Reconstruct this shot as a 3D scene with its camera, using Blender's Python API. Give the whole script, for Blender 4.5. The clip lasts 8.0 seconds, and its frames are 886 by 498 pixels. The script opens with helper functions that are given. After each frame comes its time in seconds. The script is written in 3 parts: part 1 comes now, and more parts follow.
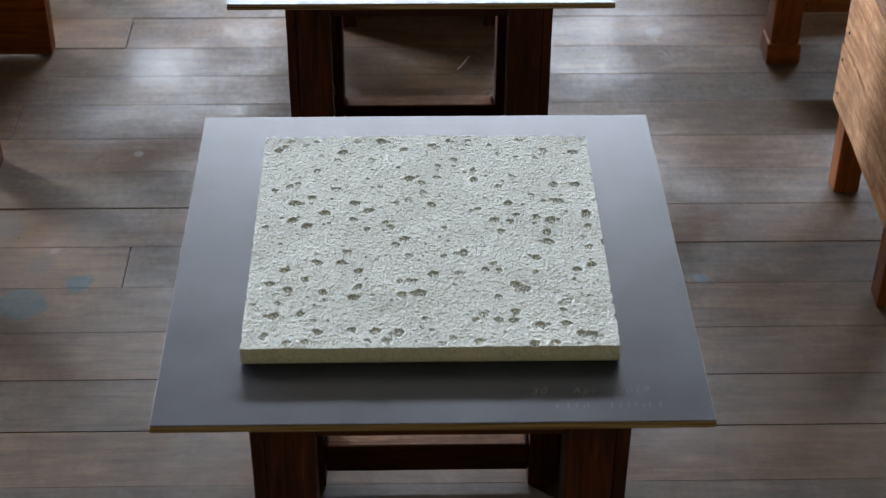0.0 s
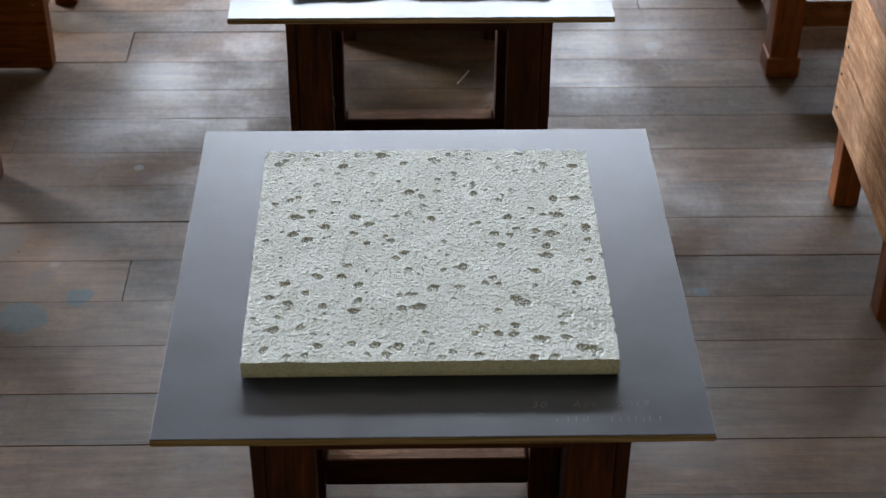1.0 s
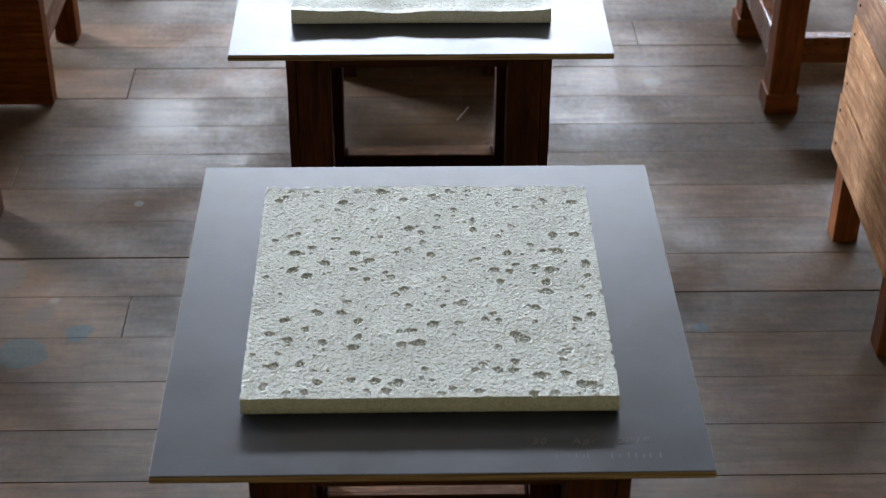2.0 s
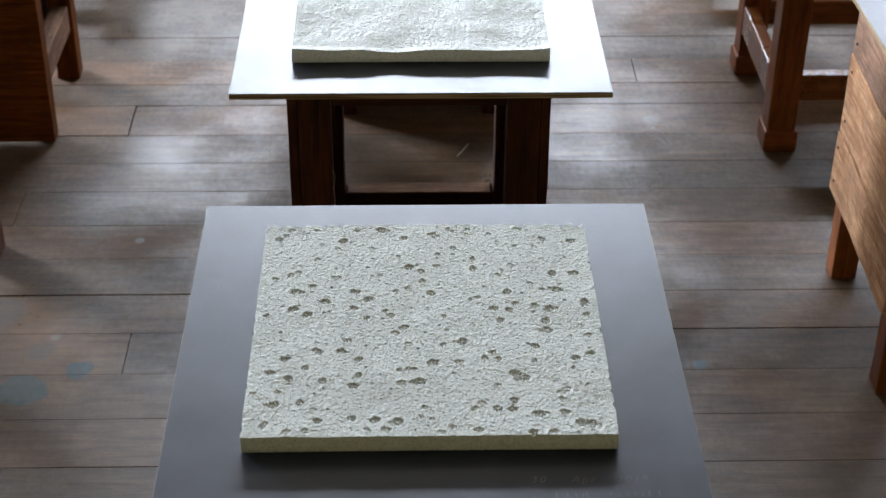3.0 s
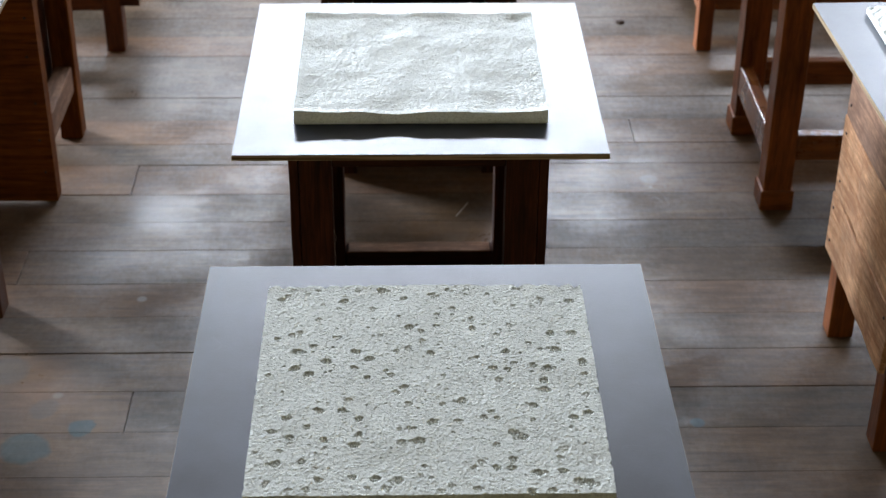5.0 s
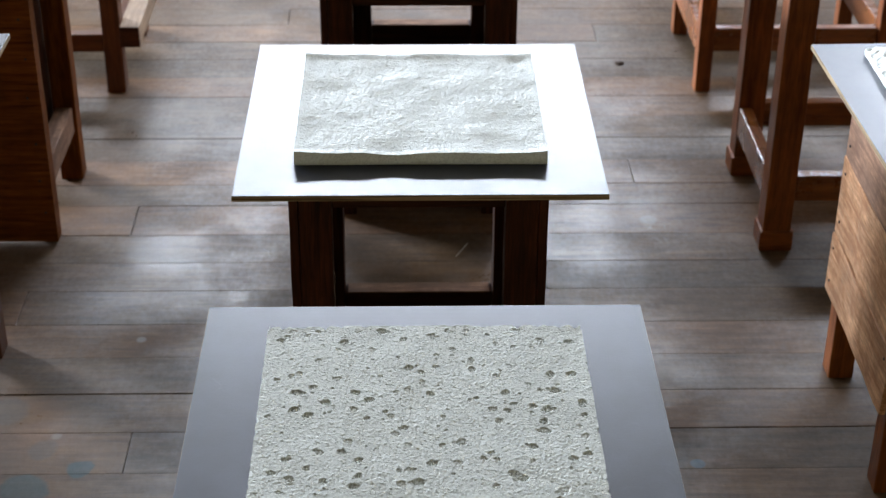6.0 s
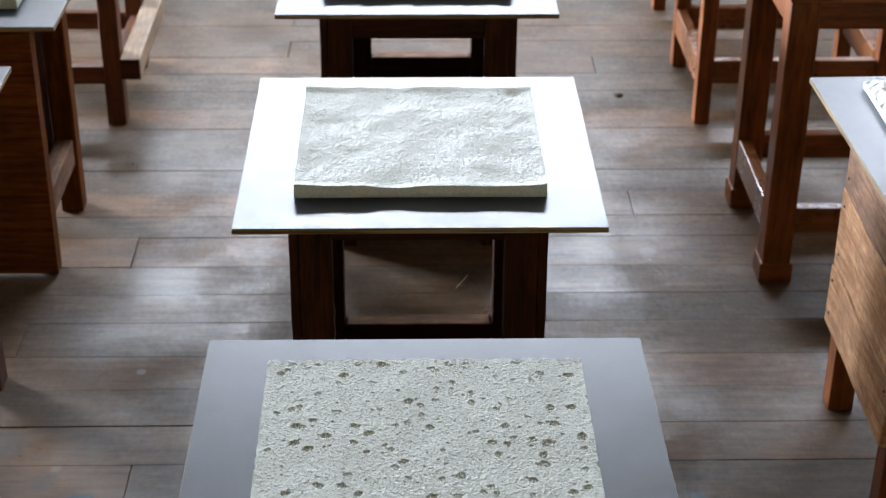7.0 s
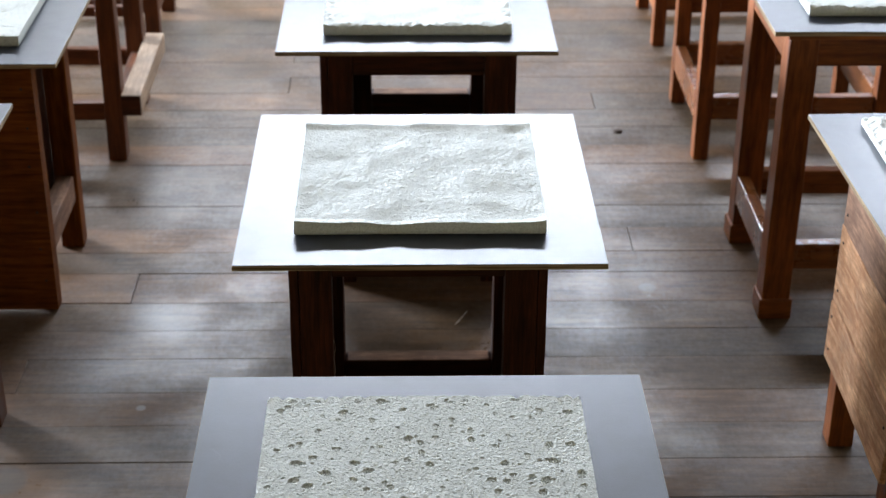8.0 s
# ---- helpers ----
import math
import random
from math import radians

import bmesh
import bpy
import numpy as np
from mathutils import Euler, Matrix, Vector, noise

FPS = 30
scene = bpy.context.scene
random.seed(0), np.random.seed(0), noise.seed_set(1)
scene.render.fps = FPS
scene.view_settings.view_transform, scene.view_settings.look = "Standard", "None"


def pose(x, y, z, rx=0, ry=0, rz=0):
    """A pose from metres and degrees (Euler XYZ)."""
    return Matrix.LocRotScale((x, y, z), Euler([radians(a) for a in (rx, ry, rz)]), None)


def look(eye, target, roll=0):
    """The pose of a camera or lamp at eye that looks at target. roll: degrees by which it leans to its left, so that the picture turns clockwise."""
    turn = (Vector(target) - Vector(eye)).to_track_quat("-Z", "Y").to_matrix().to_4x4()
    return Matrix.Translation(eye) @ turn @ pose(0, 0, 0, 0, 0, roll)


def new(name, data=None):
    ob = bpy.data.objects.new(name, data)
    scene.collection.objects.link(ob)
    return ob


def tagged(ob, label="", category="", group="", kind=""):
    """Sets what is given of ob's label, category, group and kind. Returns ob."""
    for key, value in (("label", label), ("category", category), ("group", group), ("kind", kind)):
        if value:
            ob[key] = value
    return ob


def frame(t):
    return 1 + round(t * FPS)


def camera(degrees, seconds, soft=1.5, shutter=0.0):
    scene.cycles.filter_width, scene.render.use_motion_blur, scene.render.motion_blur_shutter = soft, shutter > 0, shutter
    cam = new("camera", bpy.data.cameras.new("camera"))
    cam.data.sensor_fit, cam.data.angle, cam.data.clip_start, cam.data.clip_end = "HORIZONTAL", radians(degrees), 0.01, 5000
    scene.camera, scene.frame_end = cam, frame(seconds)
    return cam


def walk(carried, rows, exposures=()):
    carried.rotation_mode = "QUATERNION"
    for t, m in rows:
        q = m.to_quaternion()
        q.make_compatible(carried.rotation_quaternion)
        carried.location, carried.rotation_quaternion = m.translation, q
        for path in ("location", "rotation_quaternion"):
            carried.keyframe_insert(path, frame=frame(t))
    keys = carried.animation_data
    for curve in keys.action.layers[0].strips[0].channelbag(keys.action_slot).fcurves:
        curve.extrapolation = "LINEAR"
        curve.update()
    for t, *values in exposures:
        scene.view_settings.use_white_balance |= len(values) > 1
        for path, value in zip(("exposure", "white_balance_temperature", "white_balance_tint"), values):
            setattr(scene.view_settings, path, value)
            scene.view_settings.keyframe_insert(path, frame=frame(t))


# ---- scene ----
# The path: the eye hardly moves (it draws back and rises by a few centimetres) and the view tilts up.
cam = camera(30.287, 8.0, soft=1.2)
cam.data.dof.use_dof = True
cam.data.dof.focus_distance = 2.3
cam.data.dof.aperture_fstop = 8.0
TURN, LEAN, EYE = -1.432, 0.3825, 1.8
ROWS = [
    (0.0, 0.0, -0.0003, 36.119), (0.5, -0.0009, -0.0002, 35.95), (1.0, -0.0016, 0.0017, 35.653),
    (2.5, -0.0024, 0.0043, 33.748), (3.0, -0.0077, 0.0133, 33.216), (3.5, -0.012, 0.0182, 32.73),
    (4.0, -0.0193, 0.0263, 32.38), (5.5, -0.0301, 0.0347, 30.557), (6.0, -0.0293, 0.035, 29.858),
    (6.5, -0.0289, 0.0376, 29.307), (7.0, -0.0305, 0.0405, 28.804), (7.5, -0.0316, 0.044, 28.247),
    (8.0, -0.0335, 0.0465, 27.605),
]
walk(cam, [(t, pose(0.025 * back, back, EYE + rise, 90 - down, 0, TURN) @ pose(0, 0, 0, 0, 0, LEAN)) for t, back, rise, down in ROWS])

# ---- light ----
world = bpy.data.worlds.new("sky")
scene.world = world
world.use_nodes = True
wn = world.node_tree.nodes
sky = wn.new("ShaderNodeTexSky")
sky.sky_type, sky.sun_disc = "NISHITA", False
sky.sun_elevation, sky.sun_rotation = radians(40), radians(200)
world.node_tree.links.new(sky.outputs[0], wn["Background"].inputs[0])
wn["Background"].inputs[1].default_value = 0.1

# daylight in three high windows of the far wall (the outer two dimmer) and one in each side wall
WIN_Y, WIN_Z0, WIN_Z1 = 8.0, 2.87, 3.4
RX0, RX1, RY0, RZ1 = -5.6, 5.6, -4.5, 4.7
# the side windows are unseen, assumed, and set to light the stands' flanks
SIDE_Y0, SIDE_Y1, SIDE_Z0, SIDE_Z1 = 5.9, 7.85, 0.4, 1.9
FAR_WINDOWS = [(-1.6, 1.9, 395), (-5.0, -2.0, 65), (2.3, 5.0, 200)]
SIDE_WATTS = {RX0 - 0.05: 2350, RX1 + 0.05: 50}


def daylight(x, y, z, aim, w, h, watts):
    data = bpy.data.lights.new("window_daylight", "AREA")
    data.shape, data.size, data.size_y = "RECTANGLE", w, h
    data.energy, data.color = watts, (0.80, 0.882, 1.035)
    new("window_daylight", data).matrix_world = look((x, y, z), aim)


for x0, x1, watts in FAR_WINDOWS:
    z = (WIN_Z0 + WIN_Z1) / 2
    daylight((x0 + x1) / 2, WIN_Y + 0.05, z, ((x0 + x1) / 2, 0, z), x1 - x0 - 0.1, WIN_Z1 - WIN_Z0 - 0.1, watts)
for x in SIDE_WATTS:
    y, z = (SIDE_Y0 + SIDE_Y1) / 2, (SIDE_Z0 + SIDE_Z1) / 2
    daylight(x, y, z, (0, y, z), SIDE_Y1 - SIDE_Y0 - 0.1, SIDE_Z1 - SIDE_Z0 - 0.1, SIDE_WATTS[x])
scene.view_settings.exposure = 0.0


# ---- materials ----
def material(name):
    m = bpy.data.materials.new(name)
    m.use_nodes = True
    t = m.node_tree
    return m, t.nodes, t.links, t.nodes["Principled BSDF"]


def node(nodes, kind, **values):
    n = nodes.new(kind)
    for k, v in values.items():
        n.inputs[k].default_value = v
    return n


def ramp(nodes, *stops):
    r = nodes.new("ShaderNodeValToRGB")
    e = r.color_ramp.elements
    while len(e) < len(stops):
        e.new(0.5)
    for s, (p, c) in zip(e, stops):
        s.position, s.color = p, (*c, 1) if len(c) == 3 else c
    return r


def grey(v):
    return (v, v, v)


def mixer(nodes, links, how, fac, a, b):
    """A colour mix; fac, a, b are sockets or values."""
    n = nodes.new("ShaderNodeMix")
    n.data_type, n.blend_type = "RGBA", how
    for i, v in ((0, fac), (6, a), (7, b)):
        if hasattr(v, "links"):
            links.new(v, n.inputs[i])
        elif isinstance(v, (int, float)):
            n.inputs[i].default_value = v
        else:
            n.inputs[i].default_value = (*v, 1)
    return n.outputs[2]


def bump(nodes, links, bsdf, height, strength, distance):
    b = node(nodes, "ShaderNodeBump", Strength=strength, Distance=distance)
    links.new(height, b.inputs["Height"])
    links.new(b.outputs[0], bsdf.inputs["Normal"])


def wood(name, axis, dark, light, rough=0.5, knots=0.0, old=0.0, gloss=0.35):
    """Timber with its grain along axis (0, 1, 2), tinted piece by piece."""
    m, n, l, p = material(name)
    tc, info = n.new("ShaderNodeTexCoord"), n.new("ShaderNodeObjectInfo")
    mp = n.new("ShaderNodeMapping")
    mp.inputs["Scale"].default_value = [1.6 if i == axis else 26 for i in range(3)]
    shift = node(n, "ShaderNodeVectorMath")
    shift.operation = "MULTIPLY_ADD"
    shift.inputs[1].default_value = (7, 7, 7)
    l.new(info.outputs["Random"], shift.inputs[0])
    l.new(tc.outputs["Object"], shift.inputs[2])
    l.new(shift.outputs[0], mp.inputs["Vector"])
    g1 = node(n, "ShaderNodeTexNoise", Scale=3.0, Detail=8.0, Roughness=0.65, Distortion=0.6)
    g2 = node(n, "ShaderNodeTexNoise", Scale=14.0, Detail=4.0, Roughness=0.6)
    l.new(mp.outputs[0], g1.inputs["Vector"])
    l.new(mp.outputs[0], g2.inputs["Vector"])
    stain = node(n, "ShaderNodeTexNoise", Scale=9.0, Detail=5.0, Roughness=0.6)
    l.new(shift.outputs[0], stain.inputs["Vector"])
    base = ramp(n, (0.3, dark), (0.72, light))
    l.new(g1.outputs["Fac"], base.inputs[0])
    fine = ramp(n, (0.36, grey(0.4 if old else 0.55)), (0.58, grey(1.0)))
    l.new(g2.outputs["Fac"], fine.inputs[0])
    c = mixer(n, l, "MULTIPLY", 0.7, base.outputs[0], fine.outputs[0])
    blot = ramp(n, (0.35, grey(0.7 if old else 0.62)), (0.62, grey(1.1)))
    l.new(stain.outputs["Fac"], blot.inputs[0])
    c = mixer(n, l, "MULTIPLY", 0.8, c, blot.outputs[0])
    if old:
        # greyed, dirty blotches and dark specks of an old board
        o = node(n, "ShaderNodeTexNoise", Scale=24.0, Detail=9.0, Roughness=0.75)
        l.new(shift.outputs[0], o.inputs["Vector"])
        k = ramp(n, (0.44, grey(0.0)), (0.66, grey(0.8)))
        l.new(o.outputs["Fac"], k.inputs[0])
        c = mixer(n, l, "MIX", k.outputs[0], c, tuple(0.8 * d for d in dark))
    if knots:
        v = node(n, "ShaderNodeTexVoronoi", Scale=7.0)
        l.new(shift.outputs[0], v.inputs["Vector"])
        k = ramp(n, (0.04, grey(1.0)), (0.16, grey(0.0)))
        l.new(v.outputs["Distance"], k.inputs[0])
        c = mixer(n, l, "MIX", k.outputs[0], c, tuple(0.35 * d for d in dark))
    l.new(c, p.inputs["Base Color"])
    rr = ramp(n, (0.3, grey(rough - 0.12)), (0.7, grey(rough + 0.15)))
    l.new(stain.outputs["Fac"], rr.inputs[0])
    l.new(rr.outputs[0], p.inputs["Roughness"])
    p.inputs["Specular IOR Level"].default_value = gloss
    bump(n, l, p, g2.outputs["Fac"], 0.25, 0.002)
    return m


def woods(name, dark, light, rough=0.5, knots=0.0, old=0.0, gloss=0.35):
    return [wood(name + "_" + a, i, dark, light, rough, knots, old, gloss) for i, a in enumerate("xyz")]


STAINED = woods("stained_hardwood", (0.018, 0.0045, 0.0015), (0.12, 0.034, 0.012), 0.5, gloss=0.25)
REDWOOD = woods("oiled_redwood", (0.11, 0.026, 0.005), (0.38, 0.115, 0.022), 0.5, gloss=0.3)
VARNISHED = woods("varnished_redwood", (0.11, 0.03, 0.006), (0.36, 0.12, 0.028), 0.27, gloss=0.6)
PINE = woods("brown_pine", (0.085, 0.023, 0.003), (0.27, 0.085, 0.013), 0.75, 1.0, gloss=0.12)
RECLAIMED = woods("reclaimed_board", (0.38, 0.16, 0.06), (0.86, 0.52, 0.28), 0.75, 0.0, 1.0)
DARKWOOD = woods("dark_oiled_wood", (0.06, 0.018, 0.005), (0.2, 0.064, 0.017), 0.55)
GREYED = woods("weathered_board", (0.17, 0.085, 0.048), (0.46, 0.265, 0.16), 0.8, 0.0, 1.0)
PALE = woods("pale_batten", (0.3, 0.195, 0.12), (0.6, 0.44, 0.305), 0.55)


def scuffs(n, l, coord, scale, width, amount):
    """A mask of sparse, thin, wandering scratches."""
    a = node(n, "ShaderNodeTexNoise", Scale=scale, Detail=1.5, Roughness=0.4, Distortion=1.2)
    l.new(coord, a.inputs["Vector"])
    line = ramp(n, (0.5 - width, grey(0)), (0.5, grey(amount)), (0.5 + width, grey(0)))
    l.new(a.outputs["Fac"], line.inputs[0])
    b = node(n, "ShaderNodeTexNoise", Scale=scale * 1.7, Detail=3.0)
    off = n.new("ShaderNodeVectorMath")
    off.inputs[1].default_value = (13.1, 5.7, 2.3)
    l.new(coord, off.inputs[0])
    l.new(off.outputs[0], b.inputs["Vector"])
    gate = ramp(n, (0.58, grey(0)), (0.66, grey(1)))
    l.new(b.outputs["Fac"], gate.inputs[0])
    return mixer(n, l, "MULTIPLY", 1.0, line.outputs[0], gate.outputs[0])


def floor_wood():
    m, n, l, p = material("worn_floorboard")
    geo, info = n.new("ShaderNodeNewGeometry"), n.new("ShaderNodeObjectInfo")
    shift = node(n, "ShaderNodeVectorMath")
    shift.operation = "MULTIPLY_ADD"
    shift.inputs[1].default_value = (9, 9, 9)
    l.new(info.outputs["Random"], shift.inputs[0])
    l.new(geo.outputs["Position"], shift.inputs[2])
    mp = n.new("ShaderNodeMapping")
    mp.inputs["Scale"].default_value = (2.2, 20, 1)
    l.new(shift.outputs[0], mp.inputs["Vector"])
    g = node(n, "ShaderNodeTexNoise", Scale=3.0, Detail=9.0, Roughness=0.65, Distortion=0.4)
    l.new(mp.outputs[0], g.inputs["Vector"])
    base = ramp(n, (0.25, (0.05, 0.029, 0.0145)), (0.75, (0.142, 0.084, 0.042)))
    l.new(g.outputs["Fac"], base.inputs[0])
    tint = ramp(n, (0.0, (0.68, 0.73, 0.76)), (0.35, (0.95, 0.95, 0.92)), (0.7, (1.08, 1.0, 0.9)), (1.0, (1.22, 1.02, 0.82)))
    l.new(info.outputs["Random"], tint.inputs[0])
    c = mixer(n, l, "MULTIPLY", 1.0, base.outputs[0], tint.outputs[0])
    # bare orange-brown wear and grey film, in patches
    mp2 = n.new("ShaderNodeMapping")
    mp2.inputs["Scale"].default_value = (3, 9, 1)
    l.new(geo.outputs["Position"], mp2.inputs["Vector"])
    w = node(n, "ShaderNodeTexNoise", Scale=1.1, Detail=7.0, Roughness=0.7)
    l.new(mp2.outputs[0], w.inputs["Vector"])
    wr = ramp(n, (0.55, grey(0.0)), (0.72, grey(0.6)))
    l.new(w.outputs["Fac"], wr.inputs[0])
    c = mixer(n, l, "MIX", wr.outputs[0], c, (0.15, 0.088, 0.055))
    film = node(n, "ShaderNodeTexNoise", Scale=2.1, Detail=8.0, Roughness=0.72)
    l.new(geo.outputs["Position"], film.inputs["Vector"])
    fr = ramp(n, (0.5, grey(0.0)), (0.75, grey(0.5)))
    l.new(film.outputs["Fac"], fr.inputs[0])
    c = mixer(n, l, "MIX", fr.outputs[0], c, (0.165, 0.145, 0.125))
    # broad dark and light traffic stains, and pale scratches
    mott = node(n, "ShaderNodeTexNoise", Scale=5.5, Detail=9.0, Roughness=0.7)
    l.new(geo.outputs["Position"], mott.inputs["Vector"])
    mr = ramp(n, (0.3, grey(0.45)), (0.5, grey(1.0)), (0.7, grey(1.6)))
    l.new(mott.outputs["Fac"], mr.inputs[0])
    c = mixer(n, l, "MULTIPLY", 0.8, c, mr.outputs[0])
    c = mixer(n, l, "MIX", scuffs(n, l, geo.outputs["Position"], 5.0, 0.004, 0.2), c, (0.3, 0.28, 0.26))
    # spilt paint: teal pools and pale drops
    wob = node(n, "ShaderNodeTexNoise", Scale=16.0, Detail=4.0)
    l.new(geo.outputs["Position"], wob.inputs["Vector"])
    spread = node(n, "ShaderNodeVectorMath")
    spread.operation = "MULTIPLY_ADD"
    spread.inputs[1].default_value = (0.04, 0.04, 0)
    l.new(wob.outputs["Color"], spread.inputs[0])
    l.new(geo.outputs["Position"], spread.inputs[2])
    spots = [(-0.69, 2.31, 0.046, (0.025, 0.058, 0.062), 0.7), (-0.675, 2.43, 0.03, (0.045, 0.065, 0.065), 0.35),
             (-0.598, 2.372, 0.028, (0.025, 0.06, 0.065), 0.75), (-0.775, 2.55, 0.05, (0.05, 0.07, 0.07), 0.3),
             (-0.547, 2.80, 0.011, (0.3, 0.28, 0.26), 0.4), (-0.66, 2.47, 0.009, (0.25, 0.24, 0.23), 0.4),
             (0.56, 3.3, 0.022, (0.3, 0.31, 0.33), 0.15),
             (0.53, 2.37, 0.014, (0.04, 0.08, 0.1), 0.7), (-0.33, 2.63, 0.012, (0.02, 0.015, 0.012), 0.7)]
    for x, y, r, colour, strength in spots:
        d = n.new("ShaderNodeVectorMath")
        d.operation = "DISTANCE"
        d.inputs[1].default_value = (x + 0.02, y + 0.02, 0) if r > 0.025 else (x, y, 0)
        l.new(spread.outputs[0] if r > 0.025 else geo.outputs["Position"], d.inputs[0])
        k = ramp(n, (0.0, grey(strength)), (r * 0.82, grey(strength)), (r, grey(0)))
        l.new(d.outputs["Value"], k.inputs[0])
        c = mixer(n, l, "MIX", k.outputs[0], c, colour)
    l.new(c, p.inputs["Base Color"])
    # waxed, trodden patches shine; the rest is dull
    patch = node(n, "ShaderNodeTexNoise", Scale=2.6, Detail=5.0, Roughness=0.6)
    l.new(geo.outputs["Position"], patch.inputs["Vector"])
    mp3 = n.new("ShaderNodeMapping")
    mp3.inputs["Scale"].default_value = (1.6, 1, 1)
    l.new(geo.outputs["Position"], mp3.inputs["Vector"])
    speck = node(n, "ShaderNodeTexNoise", Scale=55.0, Detail=6.0, Roughness=0.7)
    l.new(mp3.outputs[0], speck.inputs["Vector"])
    both = mixer(n, l, "MIX", 0.42, patch.outputs["Fac"], speck.outputs["Fac"])
    rr = ramp(n, (0.4, grey(0.72)), (0.5, grey(0.53)), (0.62, grey(0.27)))
    l.new(both, rr.inputs[0])
    # the two aisles are polished by feet, in streaks
    axes = n.new("ShaderNodeSeparateXYZ")
    l.new(geo.outputs["Position"], axes.inputs[0])
    away = node(n, "ShaderNodeMath")
    away.operation = "ABSOLUTE"
    l.new(axes.outputs[0], away.inputs[0])
    aisle = ramp(n, (0.2, grey(0.0)), (0.34, grey(1.0)), (0.46, grey(1.0)), (0.75, grey(0.0)))
    l.new(away.outputs[0], aisle.inputs[0])
    mp4 = n.new("ShaderNodeMapping")
    mp4.inputs["Scale"].default_value = (95, 22, 1)
    l.new(geo.outputs["Position"], mp4.inputs["Vector"])
    marks = node(n, "ShaderNodeTexNoise", Scale=1.0, Detail=5.0, Roughness=0.65)
    l.new(mp4.outputs[0], marks.inputs["Vector"])
    worn = ramp(n, (0.42, grey(0.0)), (0.62, grey(0.6)))
    l.new(mixer(n, l, "MIX", 0.5, patch.outputs["Fac"], marks.outputs["Fac"]), worn.inputs[0])
    polish = mixer(n, l, "MULTIPLY", 1.0, aisle.outputs[0], worn.outputs[0])
    l.new(mixer(n, l, "MIX", polish, rr.outputs[0], grey(0.32)), p.inputs["Roughness"])
    p.inputs["Specular IOR Level"].default_value = 0.45
    h = mixer(n, l, "MIX", 0.45, g.outputs["Fac"], speck.outputs["Fac"])
    bump(n, l, p, h, 0.3, 0.002)
    return m


def board_film():
    """Dark phenolic film on plywood: finely pebbled, satin."""
    m, n, l, p = material("dark_film_face")
    tc = n.new("ShaderNodeNewGeometry")
    a = node(n, "ShaderNodeTexNoise", Scale=7.0, Detail=6.0, Roughness=0.6)
    b = node(n, "ShaderNodeTexNoise", Scale=520.0, Detail=2.0)
    l.new(tc.outputs["Position"], a.inputs["Vector"])
    l.new(tc.outputs["Position"], b.inputs["Vector"])
    r = ramp(n, (0.35, (0.009, 0.012, 0.023)), (0.65, (0.022, 0.028, 0.046)))
    l.new(a.outputs["Fac"], r.inputs[0])
    c = mixer(n, l, "MIX", scuffs(n, l, tc.outputs["Position"], 9.0, 0.003, 0.08), r.outputs[0], (0.22, 0.23, 0.26))
    l.new(c, p.inputs["Base Color"])
    rub = node(n, "ShaderNodeTexNoise", Scale=38.0, Detail=9.0, Roughness=0.75, Distortion=0.5)
    l.new(tc.outputs["Position"], rub.inputs["Vector"])
    rr = ramp(n, (0.36, grey(0.29)), (0.64, grey(0.38)))
    l.new(mixer(n, l, "MIX", 0.6, a.outputs["Fac"], rub.outputs["Fac"]), rr.inputs[0])
    l.new(rr.outputs[0], p.inputs["Roughness"])
    bump(n, l, p, b.outputs["Fac"], 0.25, 0.0005)
    return m


def ply_edge():
    m, n, l, p = material("plywood_edge")
    tc = n.new("ShaderNodeNewGeometry")
    mp = n.new("ShaderNodeMapping")
    mp.inputs["Scale"].default_value = (6, 6, 420)
    l.new(tc.outputs["Position"], mp.inputs["Vector"])
    a = node(n, "ShaderNodeTexNoise", Scale=1.0, Detail=4.0, Roughness=0.5)
    l.new(mp.outputs[0], a.inputs["Vector"])
    r = ramp(n, (0.38, (0.12, 0.075, 0.03)), (0.58, (0.36, 0.26, 0.14)))
    l.new(a.outputs["Fac"], r.inputs[0])
    l.new(r.outputs[0], p.inputs["Base Color"])
    p.inputs["Roughness"].default_value = 0.75
    bump(n, l, p, a.outputs["Fac"], 0.3, 0.001)
    return m


def cast_stone(name, colour, grain, speckle):
    """Pale, greenish-white cast material with a sandy skin."""
    m, n, l, p = material(name)
    tc = n.new("ShaderNodeNewGeometry")
    a = node(n, "ShaderNodeTexNoise", Scale=22.0, Detail=6.0, Roughness=0.6)
    b = node(n, "ShaderNodeTexNoise", Scale=grain, Detail=4.0, Roughness=0.7)
    l.new(tc.outputs["Position"], a.inputs["Vector"])
    l.new(tc.outputs["Position"], b.inputs["Vector"])
    r = ramp(n, (0.3, tuple(0.93 * v for v in colour)), (0.7, colour))
    l.new(a.outputs["Fac"], r.inputs[0])
    # sand grains, each a little lighter or darker, standing in for relief shading
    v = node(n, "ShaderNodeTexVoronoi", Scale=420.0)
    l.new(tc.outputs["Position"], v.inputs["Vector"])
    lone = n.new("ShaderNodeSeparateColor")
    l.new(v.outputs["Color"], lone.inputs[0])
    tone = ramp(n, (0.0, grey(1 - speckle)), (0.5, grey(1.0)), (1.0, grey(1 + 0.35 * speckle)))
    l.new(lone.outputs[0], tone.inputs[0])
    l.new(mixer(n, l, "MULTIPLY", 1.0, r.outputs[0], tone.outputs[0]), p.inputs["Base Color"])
    p.inputs["Roughness"].default_value = 0.85
    p.inputs["Specular IOR Level"].default_value = 0.25
    bump(n, l, p, b.outputs["Fac"], 0.3, 0.001)
    return m


